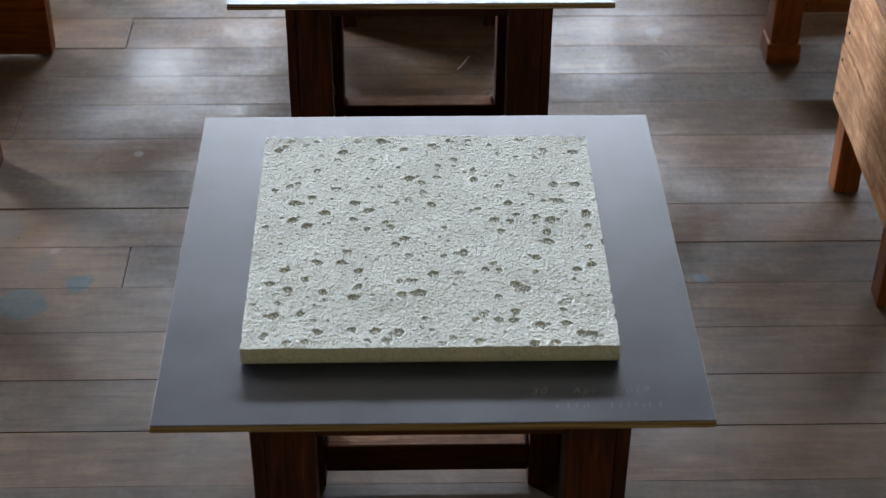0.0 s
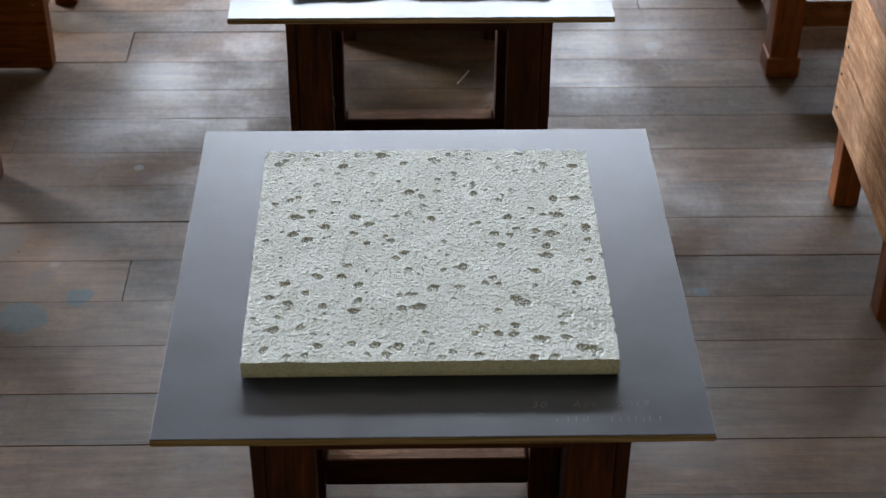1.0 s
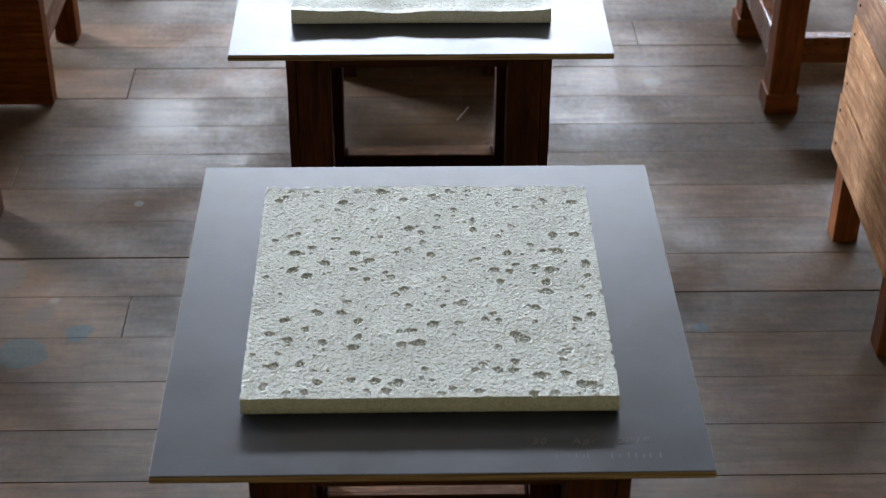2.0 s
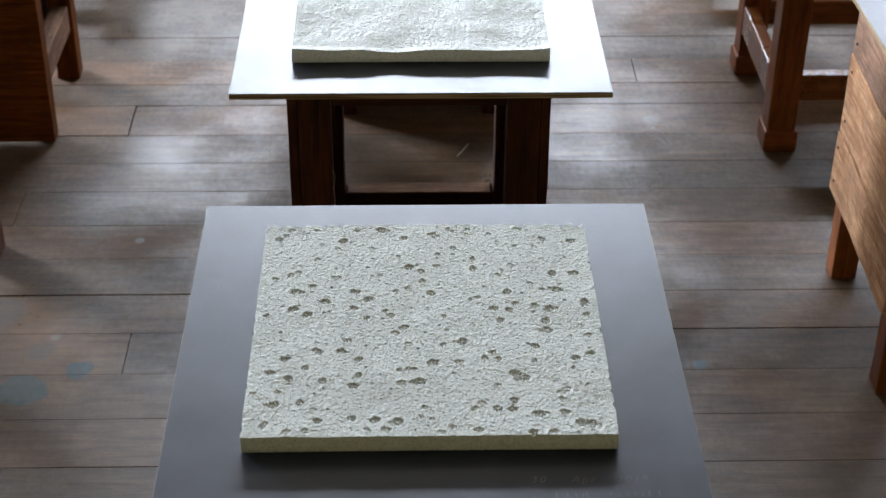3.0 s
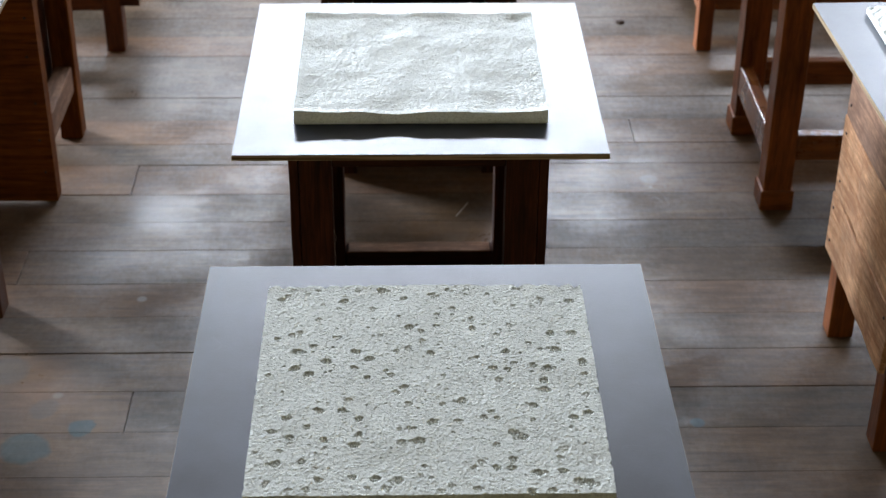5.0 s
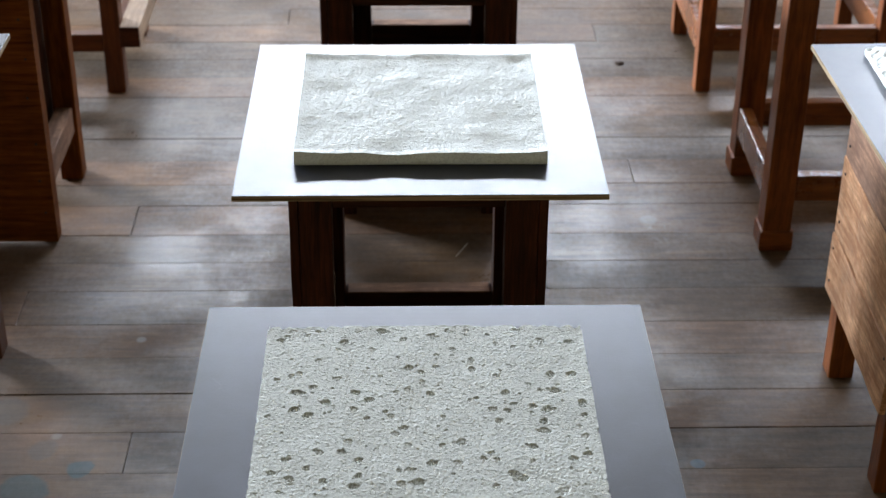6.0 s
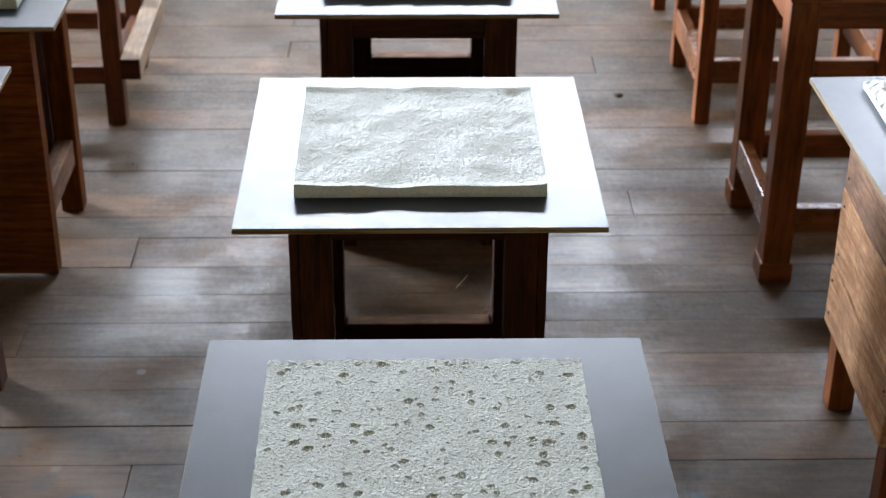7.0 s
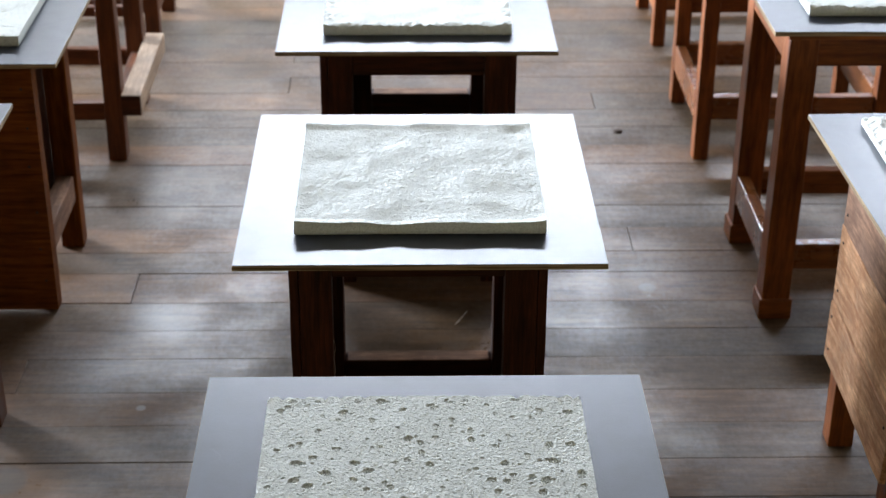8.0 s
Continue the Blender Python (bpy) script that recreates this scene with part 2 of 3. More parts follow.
def plain(name, colour, rough, scale=4.0):
    m, n, l, p = material(name)
    tc = n.new("ShaderNodeNewGeometry")
    a = node(n, "ShaderNodeTexNoise", Scale=scale, Detail=7.0, Roughness=0.6)
    l.new(tc.outputs["Position"], a.inputs["Vector"])
    r = ramp(n, (0.3, tuple(0.85 * v for v in colour)), (0.7, colour))
    l.new(a.outputs["Fac"], r.inputs[0])
    l.new(r.outputs[0], p.inputs["Base Color"])
    p.inputs["Roughness"].default_value = rough
    bump(n, l, p, a.outputs["Fac"], 0.2, 0.004)
    return m


FLOOR, FILM, EDGE = floor_wood(), board_film(), ply_edge()
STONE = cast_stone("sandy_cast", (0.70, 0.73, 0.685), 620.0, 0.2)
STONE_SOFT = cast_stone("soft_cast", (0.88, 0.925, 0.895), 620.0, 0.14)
PLASTER = plain("old_plaster", (0.27, 0.25, 0.19), 0.9)
# olive-brown picked to tint the light thrown back on front faces
BOUNCE_WALL = plain("warm_bounce_wall", (0.36, 0.28, 0.11), 0.7)
CEILING = plain("ceiling_paint", (0.13, 0.11, 0.08), 0.9)
RUST = plain("rusty_iron", (0.03, 0.018, 0.012), 0.7, 200.0)
CHALK = plain("pale_pencil", (0.16, 0.16, 0.17), 0.7, 300.0)
FRAME_PAINT = plain("window_paint", (0.5, 0.5, 0.46), 0.6)


# ---- helpers of this scene ----
def part(name, bm, mat, parent=None, label=""):
    me = bpy.data.meshes.new(name)
    bm.to_mesh(me)
    bm.free()
    for m in mat if isinstance(mat, (list, tuple)) else [mat]:
        me.materials.append(m)
    ob = new(name, me)
    ob.parent = parent
    return tagged(ob, label)


def thing(name, label, category, at, group=""):
    e = new(name)
    e.empty_display_size = 0.05
    e.location = at
    return tagged(e, label, category, group)


def box(x0, x1, y0, y1, z0, z1, bevel=0.002, wear=0.0, cuts=0):
    """A squared timber or sheet with eased edges; wear wobbles its corners and faces."""
    bm = bmesh.new()
    bmesh.ops.create_cube(bm, size=1)
    bmesh.ops.transform(bm, matrix=Matrix.LocRotScale(((x0 + x1) / 2, (y0 + y1) / 2, (z0 + z1) / 2), None, (x1 - x0, y1 - y0, z1 - z0)), verts=bm.verts)
    if cuts:
        size = (x1 - x0, y1 - y0, z1 - z0)
        k = size.index(max(size))
        long = [e for e in bm.edges if abs((e.verts[0].co - e.verts[1].co)[k]) > 1e-6]
        bmesh.ops.subdivide_edges(bm, edges=long, cuts=cuts, use_grid_fill=True)
    if wear:
        for v in bm.verts:
            s = Vector((v.co.x * 9 + z1 * 31, v.co.y * 9 + x0 * 17, v.co.z * 9 + y0 * 23))
            v.co += wear * noise.noise_vector(s)
    if bevel:
        sharp = [e for e in bm.edges if e.calc_face_angle(0) > 0.6]
        bmesh.ops.bevel(bm, geom=sharp, offset=bevel, segments=2, profile=0.5, affect="EDGES")
    return bm


def smooth_noise(nx, ny, cx, cy, rng):
    """Value noise on an nx by ny grid, with cells of cx by cy grid steps, from -1 to 1."""
    gx, gy = np.arange(nx) / cx, np.arange(ny) / cy
    g = rng.uniform(-1, 1, (int(gx[-1]) + 3, int(gy[-1]) + 3))
    ix, iy = gx.astype(int), gy.astype(int)
    fx, fy = gx - ix, gy - iy
    fx, fy = fx * fx * (3 - 2 * fx), fy * fy * (3 - 2 * fy)
    a = g[np.ix_(ix, iy)] * (1 - fx)[:, None] + g[np.ix_(ix + 1, iy)] * fx[:, None]
    b = g[np.ix_(ix, iy + 1)] * (1 - fx)[:, None] + g[np.ix_(ix + 1, iy + 1)] * fx[:, None]
    return a * (1 - fy) + b * fy


def carve(h, X, Y, x, y, r, depth, rng, rough):
    """Sinks one steep-walled, uneven pit with a raised crumb at its bottom."""
    reach = r * 1.9
    i = np.where(np.abs(X[:, 0] - x) < reach)[0]
    j = np.where(np.abs(Y[0] - y) < reach)[0]
    if not len(i) or not len(j):
        return
    s = np.ix_(i, j)
    dx, dy = X[s] - x, Y[s] - y
    a = np.arctan2(dy, dx)
    wob = 1 + 0.11 * np.sin(2 * a + rng.uniform(0, 6)) + 0.06 * np.sin(3 * a + rng.uniform(0, 6)) + 0.04 * np.sin(5 * a + rng.uniform(0, 6))
    q = np.hypot(dx, dy * 1.08) / (r * wob) + 0.06 * rough[s]
    bowl = np.clip((1.06 - q) / 0.38, 0, 1)
    bowl = bowl * bowl * (3 - 2 * bowl)
    cx, cy = rng.uniform(-0.3, 0.3, 2) * r
    crumb = 0.3 * rough[s] * (q < 0.85) + 0.5 * np.exp(-((dx - cx) ** 2 + (dy - cy) ** 2) / (0.3 * r) ** 2)
    rim = 0.00018 * np.exp(-((q - 1.12) / 0.12) ** 2)
    h[s] = np.minimum(h[s], h[s] * 0.2 + 0.0 - depth * bowl * (1 - crumb)) * (bowl > 0.02) + h[s] * (bowl <= 0.02) + rim


def slab(name, label, x0, y0, w, d, thick, z, mat, step, relief, ragged, seed, group="cast slabs on the boards", scallops=()):
    """A cast slab on a board: a relief of real height on top, chipped rims and slightly uneven cut sides."""
    rng = np.random.default_rng(seed)
    nx, ny = int(w / step) + 1, int(d / step) + 1
    X, Y = np.meshgrid(np.linspace(0, w, nx), np.linspace(0, d, ny), indexing="ij")
    H = relief(X, Y, step, rng)
    # chips along the rims
    def chips(n, amount):
        c = smooth_noise(n, 2, 0.013 / step, 5, rng)[:, 0] + 0.5 * smooth_noise(n, 2, 0.0055 / step, 5, rng)[:, 0] + 0.2 * smooth_noise(n, 2, 0.002 / step, 5, rng)[:, 0]
        return amount * np.clip(c - 0.15, 0, None)
    edge = lambda q: np.clip(1 - q / 0.014, 0, 1)
    PX, PY = X.copy(), Y.copy()
    front, back, left, right = ragged
    PY += edge(Y) * chips(nx, front)[:, None] - edge(d - Y) * chips(nx, back)[:, None]
    # bites out of the back rim, right down the back face
    bites = 0 * X
    for sa, sb in scallops:
        u = X[:, -1]
        bite = (1 - np.abs(np.sin(np.pi * (u + 0.004 * np.sin(u * 61)) / 0.024))) ** 1.4 * (0.65 + 0.35 * np.sin(u * 97))
        bites += edge(d - Y) * (0.009 * bite * (u > sa) * (u < sb))[:, None]
    PY -= bites
    PX += edge(X) * chips(ny, left)[None] - edge(w - X) * chips(ny, right)[None]
    top = np.stack([PX, PY, thick + H], -1).reshape(-1, 3)
    idx = np.arange(nx * ny).reshape(nx, ny)
    quads = np.stack([idx[:-1, :-1], idx[1:, :-1], idx[1:, 1:], idx[:-1, 1:]], -1).reshape(-1, 4)
    ring = np.concatenate([idx[:, 0], idx[-1, 1:], idx[-2::-1, -1], idx[0, -2:0:-1]])
    nr, levels = len(ring), 5
    rows, flat = [], np.stack([X, Y - bites, 0 * X], -1).reshape(-1, 3)[ring]
    outward = np.array([w / 2, d / 2, 0]) - flat
    outward /= np.linalg.norm(outward, axis=1)[:, None]
    for k in range(levels):
        f = k / (levels - 1)
        r = top[ring] * (1 - f) + flat * f
        blend = min(1.0, f * 2.5)
        r[:, :2] = top[ring][:, :2] * (1 - blend) + flat[:, :2] * blend
        if 0 < k:
            r += outward * (0.0007 * rng.uniform(0, 1, (nr, 1)))
        if k == levels - 2:
            r[:, 2] = 0.0022 + 0.0008 * rng.uniform(0, 1, nr)
        if k == levels - 1:
            r += outward * 0.003
            r[:, 2] = 0.0004
        rows.append(r)
    base = nx * ny
    verts = np.concatenate([top] + rows)
    ids = base + np.arange(levels * nr).reshape(levels, nr)
    nxt = np.roll(ids, -1, axis=1)
    sides = np.stack([ids[:-1], ids[1:], nxt[1:], nxt[:-1]], -1).reshape(-1, 4)
    faces = np.concatenate([quads, sides])
    me = bpy.data.meshes.new(name)
    me.vertices.add(len(verts))
    me.vertices.foreach_set("co", verts.astype(np.float32).ravel())
    me.loops.add(faces.size)
    me.loops.foreach_set("vertex_index", faces.astype(np.int32).ravel())
    me.polygons.add(len(faces))
    me.polygons.foreach_set("loop_start", np.arange(0, faces.size, 4, dtype=np.int32))
    me.polygons.foreach_set("use_smooth", np.ones(len(faces), dtype=bool))
    me.update(calc_edges=True)
    me.validate()
    me.materials.append(mat)
    ob = new(name, me)
    ob.location = (x0, y0, z)
    return tagged(ob, label, "cast slab", group)


def board(label, x0, y0, z, w=0.6, d=0.62, thick=0.010, tilt=0.0):
    """A square of film-faced plywood lying on a stand; z is its top."""
    th = thing("display_board", label, "plywood board", (x0, y0, z - thick), "display boards")
    th.rotation_euler = (0, 0, radians(tilt))
    core = part("plywood_core", box(0, w, 0, d, 0, thick - 0.0012, 0.0006), EDGE, th, "layered bare plywood edge")
    part("film_face", box(0.0004, w - 0.0004, 0.0004, d - 0.0004, thick - 0.0012, thick, 0.0004), FILM, th, "dark grey satin film face")
    return th


# ---- the room ----
# walls and ceiling are unseen; their tones set how much light bounces
def wall(name, *b, mat=PLASTER):
    return tagged(part(name, box(*b, 0), mat), "plain old plastered wall", "wall", kind="structure")


for side, xa, xb in (("west", RX0 - 0.25, RX0), ("east", RX1, RX1 + 0.25)):
    wall("wall_" + side, xa, xb, RY0 - 0.25, WIN_Y + 0.3, -0.1, SIDE_Z0)
    wall("wall_" + side + "_top", xa, xb, RY0 - 0.25, WIN_Y + 0.3, SIDE_Z1, RZ1)
    wall("wall_" + side + "_near", xa, xb, RY0 - 0.25, SIDE_Y0, SIDE_Z0, SIDE_Z1)
    wall("wall_" + side + "_far", xa, xb, SIDE_Y1, WIN_Y + 0.3, SIDE_Z0, SIDE_Z1)
# unseen wall behind the eye, coloured to throw warm light forward
wall("wall_south", RX0, RX1, RY0 - 0.25, RY0, -0.1, RZ1, mat=BOUNCE_WALL)
wall("wall_north", RX0, RX1, WIN_Y, WIN_Y + 0.3, -0.1, WIN_Z0)
wall("wall_north_top", RX0, RX1, WIN_Y, WIN_Y + 0.3, WIN_Z1, RZ1)
for k, (xa, xb) in enumerate(((RX0, -5.0), (-2.0, -1.6), (1.9, 2.3), (5.0, RX1))):
    wall("wall_north_%d" % k, xa, xb, WIN_Y, WIN_Y + 0.3, WIN_Z0, WIN_Z1)
tagged(part("ceiling", box(RX0 - 0.25, RX1 + 0.25, RY0 - 0.25, WIN_Y + 0.3, RZ1, RZ1 + 0.2, 0), CEILING), "plain painted ceiling", "ceiling", kind="structure")

# ---- stands ----
def centre_stand(label, xl, xr, y, top, rear_gap, rail_z, apron_z, depth=0.56, rear_apron_z=None):
    """A narrow stained stand: four posts, thin boards on both sides, aprons and one rail between the back posts."""
    th = thing("wooden_stand", label, "wooden stand", (0, y, 0), "stands in the middle row")
    S = STAINED
    part("side_board", box(xl, xl + 0.016, 0.003, depth - 0.003, 0.012, top - 0.012, 0.002, 0.0012, 6), S[2], th)
    part("side_board", box(xr - 0.016, xr, 0.003, depth - 0.003, 0.012, top - 0.012, 0.002, 0.0012, 6), S[2], th)
    a, b = xl + 0.0165, xr - 0.0165
    for x0, x1 in ((a, a + 0.054), (b - 0.054, b)):
        part("leg", box(x0, x1, 0, 0.05, 0, top - 0.012, 0.0025, 0.001, 8), S[2], th)
    g0, g1 = rear_gap
    part("leg", box(a, g0, depth - 0.05, depth, 0, top - 0.012, 0.0025, 0.001, 8), S[2], th)
    part("leg", box(g1, b, depth - 0.05, depth, 0, top - 0.012, 0.0025, 0.001, 8), S[2], th)
    part("apron", box(a + 0.0545, b - 0.0545, 0.006, 0.028, apron_z, top - 0.012, 0.002, 0.0008, 4), S[0], th)
    part("apron", box(g0 + 0.0005, g1 - 0.0005, depth - 0.04, depth - 0.015, rear_apron_z or apron_z, top - 0.012, 0.002, 0.0008, 4), S[0], th)
    rail = part("stretcher", box(g0 + 0.0005, g1 - 0.0005, depth - 0.047, depth - 0.008, rail_z[0], rail_z[1], 0.003, 0.0008, 4), S[0], th)
    # pale strip on the rail puts window light on its top into the colour
    part("worn_top", box(g0 + 0.006, g1 - 0.006, depth - 0.046, depth - 0.009, rail_z[1] - 0.002, rail_z[1] + 0.0015, 0.001, 0.0004, 4), GREYED[0], rail, "greyed strip that paints in daylight on the upper face")
    part("stand_top", box(xl, xr, 0.001, depth - 0.001, top - 0.0115, top, 0.002), S[1], th)
    return th


centre_stand("dark red-stained wooden stand under a board, low rear rail", -0.178, 0.242, 1.33, 0.622, (-0.133, 0.18), (0.03, 0.082), 0.57)
centre_stand("dark red-stained wooden stand under a board, worn legs", -0.196, 0.232, 2.33, 0.6075, (-0.129, 0.173), (0.028, 0.083), 0.555)
centre_stand("dark stained wooden stand under a board, tall rear panel", -0.189, 0.243, 3.33, 0.602, (-0.09, 0.165), (0.012, 0.24), 0.515, 0.62, 0.31)


def frame_stand(name, label, x0, x1, y0, y1, top, M, leg=0.055, rail_z=(0.13, 0.19), upper=None, feet=False, apron=0.07, group="stands beside the aisles"):
    """An open-framed stand: four square legs, low rails on all sides, aprons under the top."""
    th = thing(name, label, "wooden stand", (x0, y0, 0), group)
    w, d = x1 - x0, y1 - y0
    for px in (0, w - leg):
        for py in (0, d - leg):
            post = part("leg", box(px, px + leg, py, py + leg, 0.0, top - 0.016, 0.003, 0.0012, 8), M[2], th)
            if feet:
                e = 0.006
                part("foot_block", box(px - e, px + leg + e, py - e, py + leg + e, 0.0, 0.05, 0.004, 0.001), M[0], post)
    r0, r1 = rail_z
    R = VARNISHED if M is REDWOOD else M
    for px in (0.001, w - 0.034):
        part("side_rail", box(px, px + 0.03, leg + 0.0005, d - leg - 0.0005, r0 - 0.01, r1, 0.003, 0.001, 4), R[1], th)
        part("side_apron", box(px, px + 0.025, leg + 0.0005, d - leg - 0.0005, top - 0.016 - apron, top - 0.016, 0.003, 0.001, 4), M[1], th)
    for py in (0.008, d - 0.038):
        part("cross_rail", box(leg + 0.0005, w - leg - 0.0005, py, py + 0.03, r0, r1, 0.003, 0.001, 4), R[0], th)
        part("cross_apron", box(leg + 0.0005, w - leg - 0.0005, py, py + 0.025, top - 0.016 - apron, top - 0.016, 0.003, 0.001, 4), M[0], th)
    if upper:
        part("upper_rail", box(leg + 0.0005, w - leg - 0.0005, d - 0.036, d - 0.008, upper[0], upper[1], 0.003, 0.001, 4), M[0], th)
    part("stand_top", box(-0.004, w + 0.004, -0.004, d + 0.004, top - 0.0155, top, 0.003), M[0], th)
    return th


# east side, from the nearest stand to the farthest
def planked_stand():
    th = thing("planked_stand", "wooden stand clad with rough reclaimed side boards", "wooden stand", (0.815, 2.27, 0), "stands beside the aisles")
    top = 0.61
    for px in (0.016, 0.40):
        for py in (0.008, 0.372):
            part("leg", box(px, px + 0.05, py, py + 0.05, 0, top - 0.016, 0.003, 0.0014, 8), REDWOOD[2], th)
    for z0, z1, m, out in ((0.178, 0.305, RECLAIMED, 0.0), (0.3065, 0.465, RECLAIMED, 0.002), (0.4665, top - 0.017, GREYED, 0.004)):
        part("side_plank", box(out, 0.0115, -0.002 + out, 0.428 - out, z0, z1, 0.002, 0.0045, 14), m[1], th, "rough-sawn reclaimed board")
    for z0, z1 in ((0.178, 0.305), (0.3065, 0.465), (0.4665, top - 0.017)):
        part("side_plank", box(0.4505, 0.462, 0.0, 0.428, z0, z1, 0.002, 0.002, 6), RECLAIMED[1], th, "rough-sawn reclaimed board")
    part("cross_apron", box(0.0125, 0.45, 0.424, 0.444, 0.5, top - 0.017, 0.003, 0.001, 4), REDWOOD[0], th)
    part("cross_apron", box(0.0625, 0.3995, 0.012, 0.032, 0.5, top - 0.017, 0.003, 0.001, 4), REDWOOD[0], th)
    part("stand_top", box(0.0, 0.462, 0.0, 0.444, top - 0.0155, top, 0.003), REDWOOD[1], th)


planked_stand()


def nail(th, x, y, z, axis):
    """A rusty nail head, just proud of the wood."""
    bm = bmesh.new()
    bmesh.ops.create_cone(bm, cap_ends=True, segments=10, radius1=0.0032, radius2=0.0024, depth=0.0016)
    turn = pose(x, y, z, 0, -90, 0) if axis == "x" else pose(x, y, z, 90, 0, 0)
    bmesh.ops.transform(bm, matrix=turn, verts=bm.verts)
    part("nail", bm, RUST, th, "dark rusty nail head")


for stand in [o for o in bpy.data.objects if o.name == "planked_stand"]:
    for y, z in ((0.03, 0.2), (0.022, 0.28), (0.028, 0.33), (0.024, 0.43), (0.4, 0.21), (0.404, 0.28), (0.398, 0.34), (0.402, 0.44), (0.398, 0.5), (0.03, 0.56)):
        nail(stand, -0.0012 if z < 0.3 else 0.0016, y, z, "x")
frame_stand("framed_stand", "red-brown wooden stand with blocked feet and rails", 0.795, 1.31, 3.153, 3.585, 0.68, REDWOOD, 0.063, (0.12, 0.182), feet=True, apron=0.062)
frame_stand("framed_stand", "red-brown wooden stand with a worn side rail", 0.778, 1.30, 4.012, 4.46, 0.66, REDWOOD, 0.042, (0.115, 0.18), upper=(0.275, 0.32))
frame_stand("framed_stand", "plain red-brown wooden stand with square legs", 0.785, 1.3, 4.885, 5.29, 0.65, REDWOOD, 0.04, (0.118, 0.18))

# west side
def boxed_stand():
    th = thing("boxed_stand", "brown pine stand with a solid end panel", "wooden stand", (-1.3, 3.2, 0), "stands beside the aisles")
    top = 0.60
    for z0, z1 in ((0.006, 0.2), (0.2008, 0.4), (0.4008, top - 0.017)):
        part("end_plank", box(0, 0.512, 0.0, 0.02, z0, z1, 0.0012, 0.0006, 6), PINE[0], th)
    part("leg", box(0.46, 0.511, 0.0205, 0.05, 0, top - 0.017, 0.003, 0.001, 8), PINE[2], th)
    part("leg", box(0, 0.05, 0.0205, 0.05, 0, top - 0.017, 0.003, 0.001, 8), PINE[2], th)
    part("leg", box(0.462, 0.515, 0.315, 0.365, 0, top - 0.017, 0.003, 0.001, 8), PINE[2], th)
    part("leg", box(0, 0.05, 0.315, 0.365, 0, top - 0.017, 0.003, 0.001, 8), PINE[2], th)
    part("side_rail", box(0.468, 0.508, 0.0505, 0.3145, 0.128, 0.193, 0.003, 0.001, 4), GREYED[1], th, "tan side rail")
    part("side_rail", box(0.004, 0.04, 0.0505, 0.3145, 0.14, 0.196, 0.003, 0.001, 4), PINE[1], th)
    # dark sheet added for the deep shade inside the stand's open side
    part("inner_board", box(0.44, 0.455, 0.0205, 0.364, 0.05, top - 0.017, 0.002, 0.001, 4), STAINED[1], th)
    part("cross_apron", box(0.0505, 0.4615, 0.335, 0.36, 0.5, top - 0.017, 0.003, 0.001, 4), PINE[0], th)
    part("stand_top", box(0, 0.512, 0.0, 0.365, top - 0.0165, top, 0.003), PINE[0], th)


boxed_stand()
for stand in [o for o in bpy.data.objects if o.name == "boxed_stand"]:
    for x, z in ((0.492, 0.08), (0.488, 0.16), (0.49, 0.25), (0.485, 0.36), (0.491, 0.45), (0.487, 0.54), (0.36, 0.42)):
        nail(stand, x, -0.0008, z, "y")
frame_stand("framed_stand", "dark wooden stand beside the aisle", -1.33, -0.815, 2.33, 2.785, 0.60, DARKWOOD, 0.055, (0.128, 0.189))
th = frame_stand("framed_stand", "dark wooden stand with a pale beam fixed along its side", -1.27, -0.755, 4.02, 4.47, 0.62, DARKWOOD, 0.05, (0.115, 0.165), upper=(0.262, 0.292))
# the beam's pale colour carries sky sheen; an added cap darkens its end
part("side_beam", box(0.516, 0.568, -0.02, 0.46, 0.142, 0.198, 0.003, 0.001, 4), PALE[1], th, "sawn beam, sky sheen put into its pale colour")
part("beam_end", box(0.5165, 0.5675, -0.0245, -0.0205, 0.1425, 0.1975, 0.001), STAINED[0], th, "added dark cap on the end of the beam")
frame_stand("framed_stand", "dark wooden stand with square legs", -1.29, -0.775, 4.87, 5.27, 0.62, DARKWOOD, 0.045, (0.115, 0.165))

# ---- boards ----
board("square dark grey film-faced plywood board with pencil notes", -0.2762, 1.2875, 0.632)
board("square dark board shining white with window light", -0.279, 2.262, 0.6175, d=0.614)
board("square dark film-faced plywood board on a stand", -0.277, 3.228, 0.612)
board("square dark board with a pale plywood edge", 0.79, 2.245, 0.62, tilt=1.5)
board("square dark board on a framed stand", 0.757, 3.13, 0.69)
board("square dark board on the boxed pine stand", -1.327, 3.165, 0.61)
board("square dark board with a pale edge on a stand", -1.371, 2.335, 0.61)


# ---- slabs ----
# centres in millimetres from the slab's front corner: the widest pits first
PITS = [
    (46, 280), (151, 421), (198, 97), (174, 26), (371, 281), (332, 37), (33, 57), (250, 174), (358, 240), (352, 196),
    (319, 103), (309, 111), (378, 21), (389, 19), (122, 90), (47, 105), (148, 29), (214, 133), (137, 263), (120, 279),
    (63, 231), (45, 243), (368, 317), (398, 393), (403, 254), (187, 333), (102, 395), (84, 258), (395, 318), (352, 215),
    (341, 247), (127, 140), (107, 156), (87, 100), (41, 142), (25, 117), (63, 61), (122, 32), (84, 28), (361, 40),
    (303, 46), (286, 47), (306, 62), (382, 140), (400, 149), (336, 164), (308, 277), (268, 330), (214, 275), (323, 4),
]


def sand(n, step, size, rng):
    """Isotropic noise whose bumps are about that size across, with a spread of 1."""
    f = np.hypot(np.fft.fftfreq(n[0], step)[:, None], np.fft.rfftfreq(n[1], step)[None])
    band = np.exp(-(np.log(np.maximum(f * size, 1e-6)) / 0.75) ** 2)
    h = np.fft.irfft2(np.fft.rfft2(rng.standard_normal(n)) * band, n)
    return h / h.std()


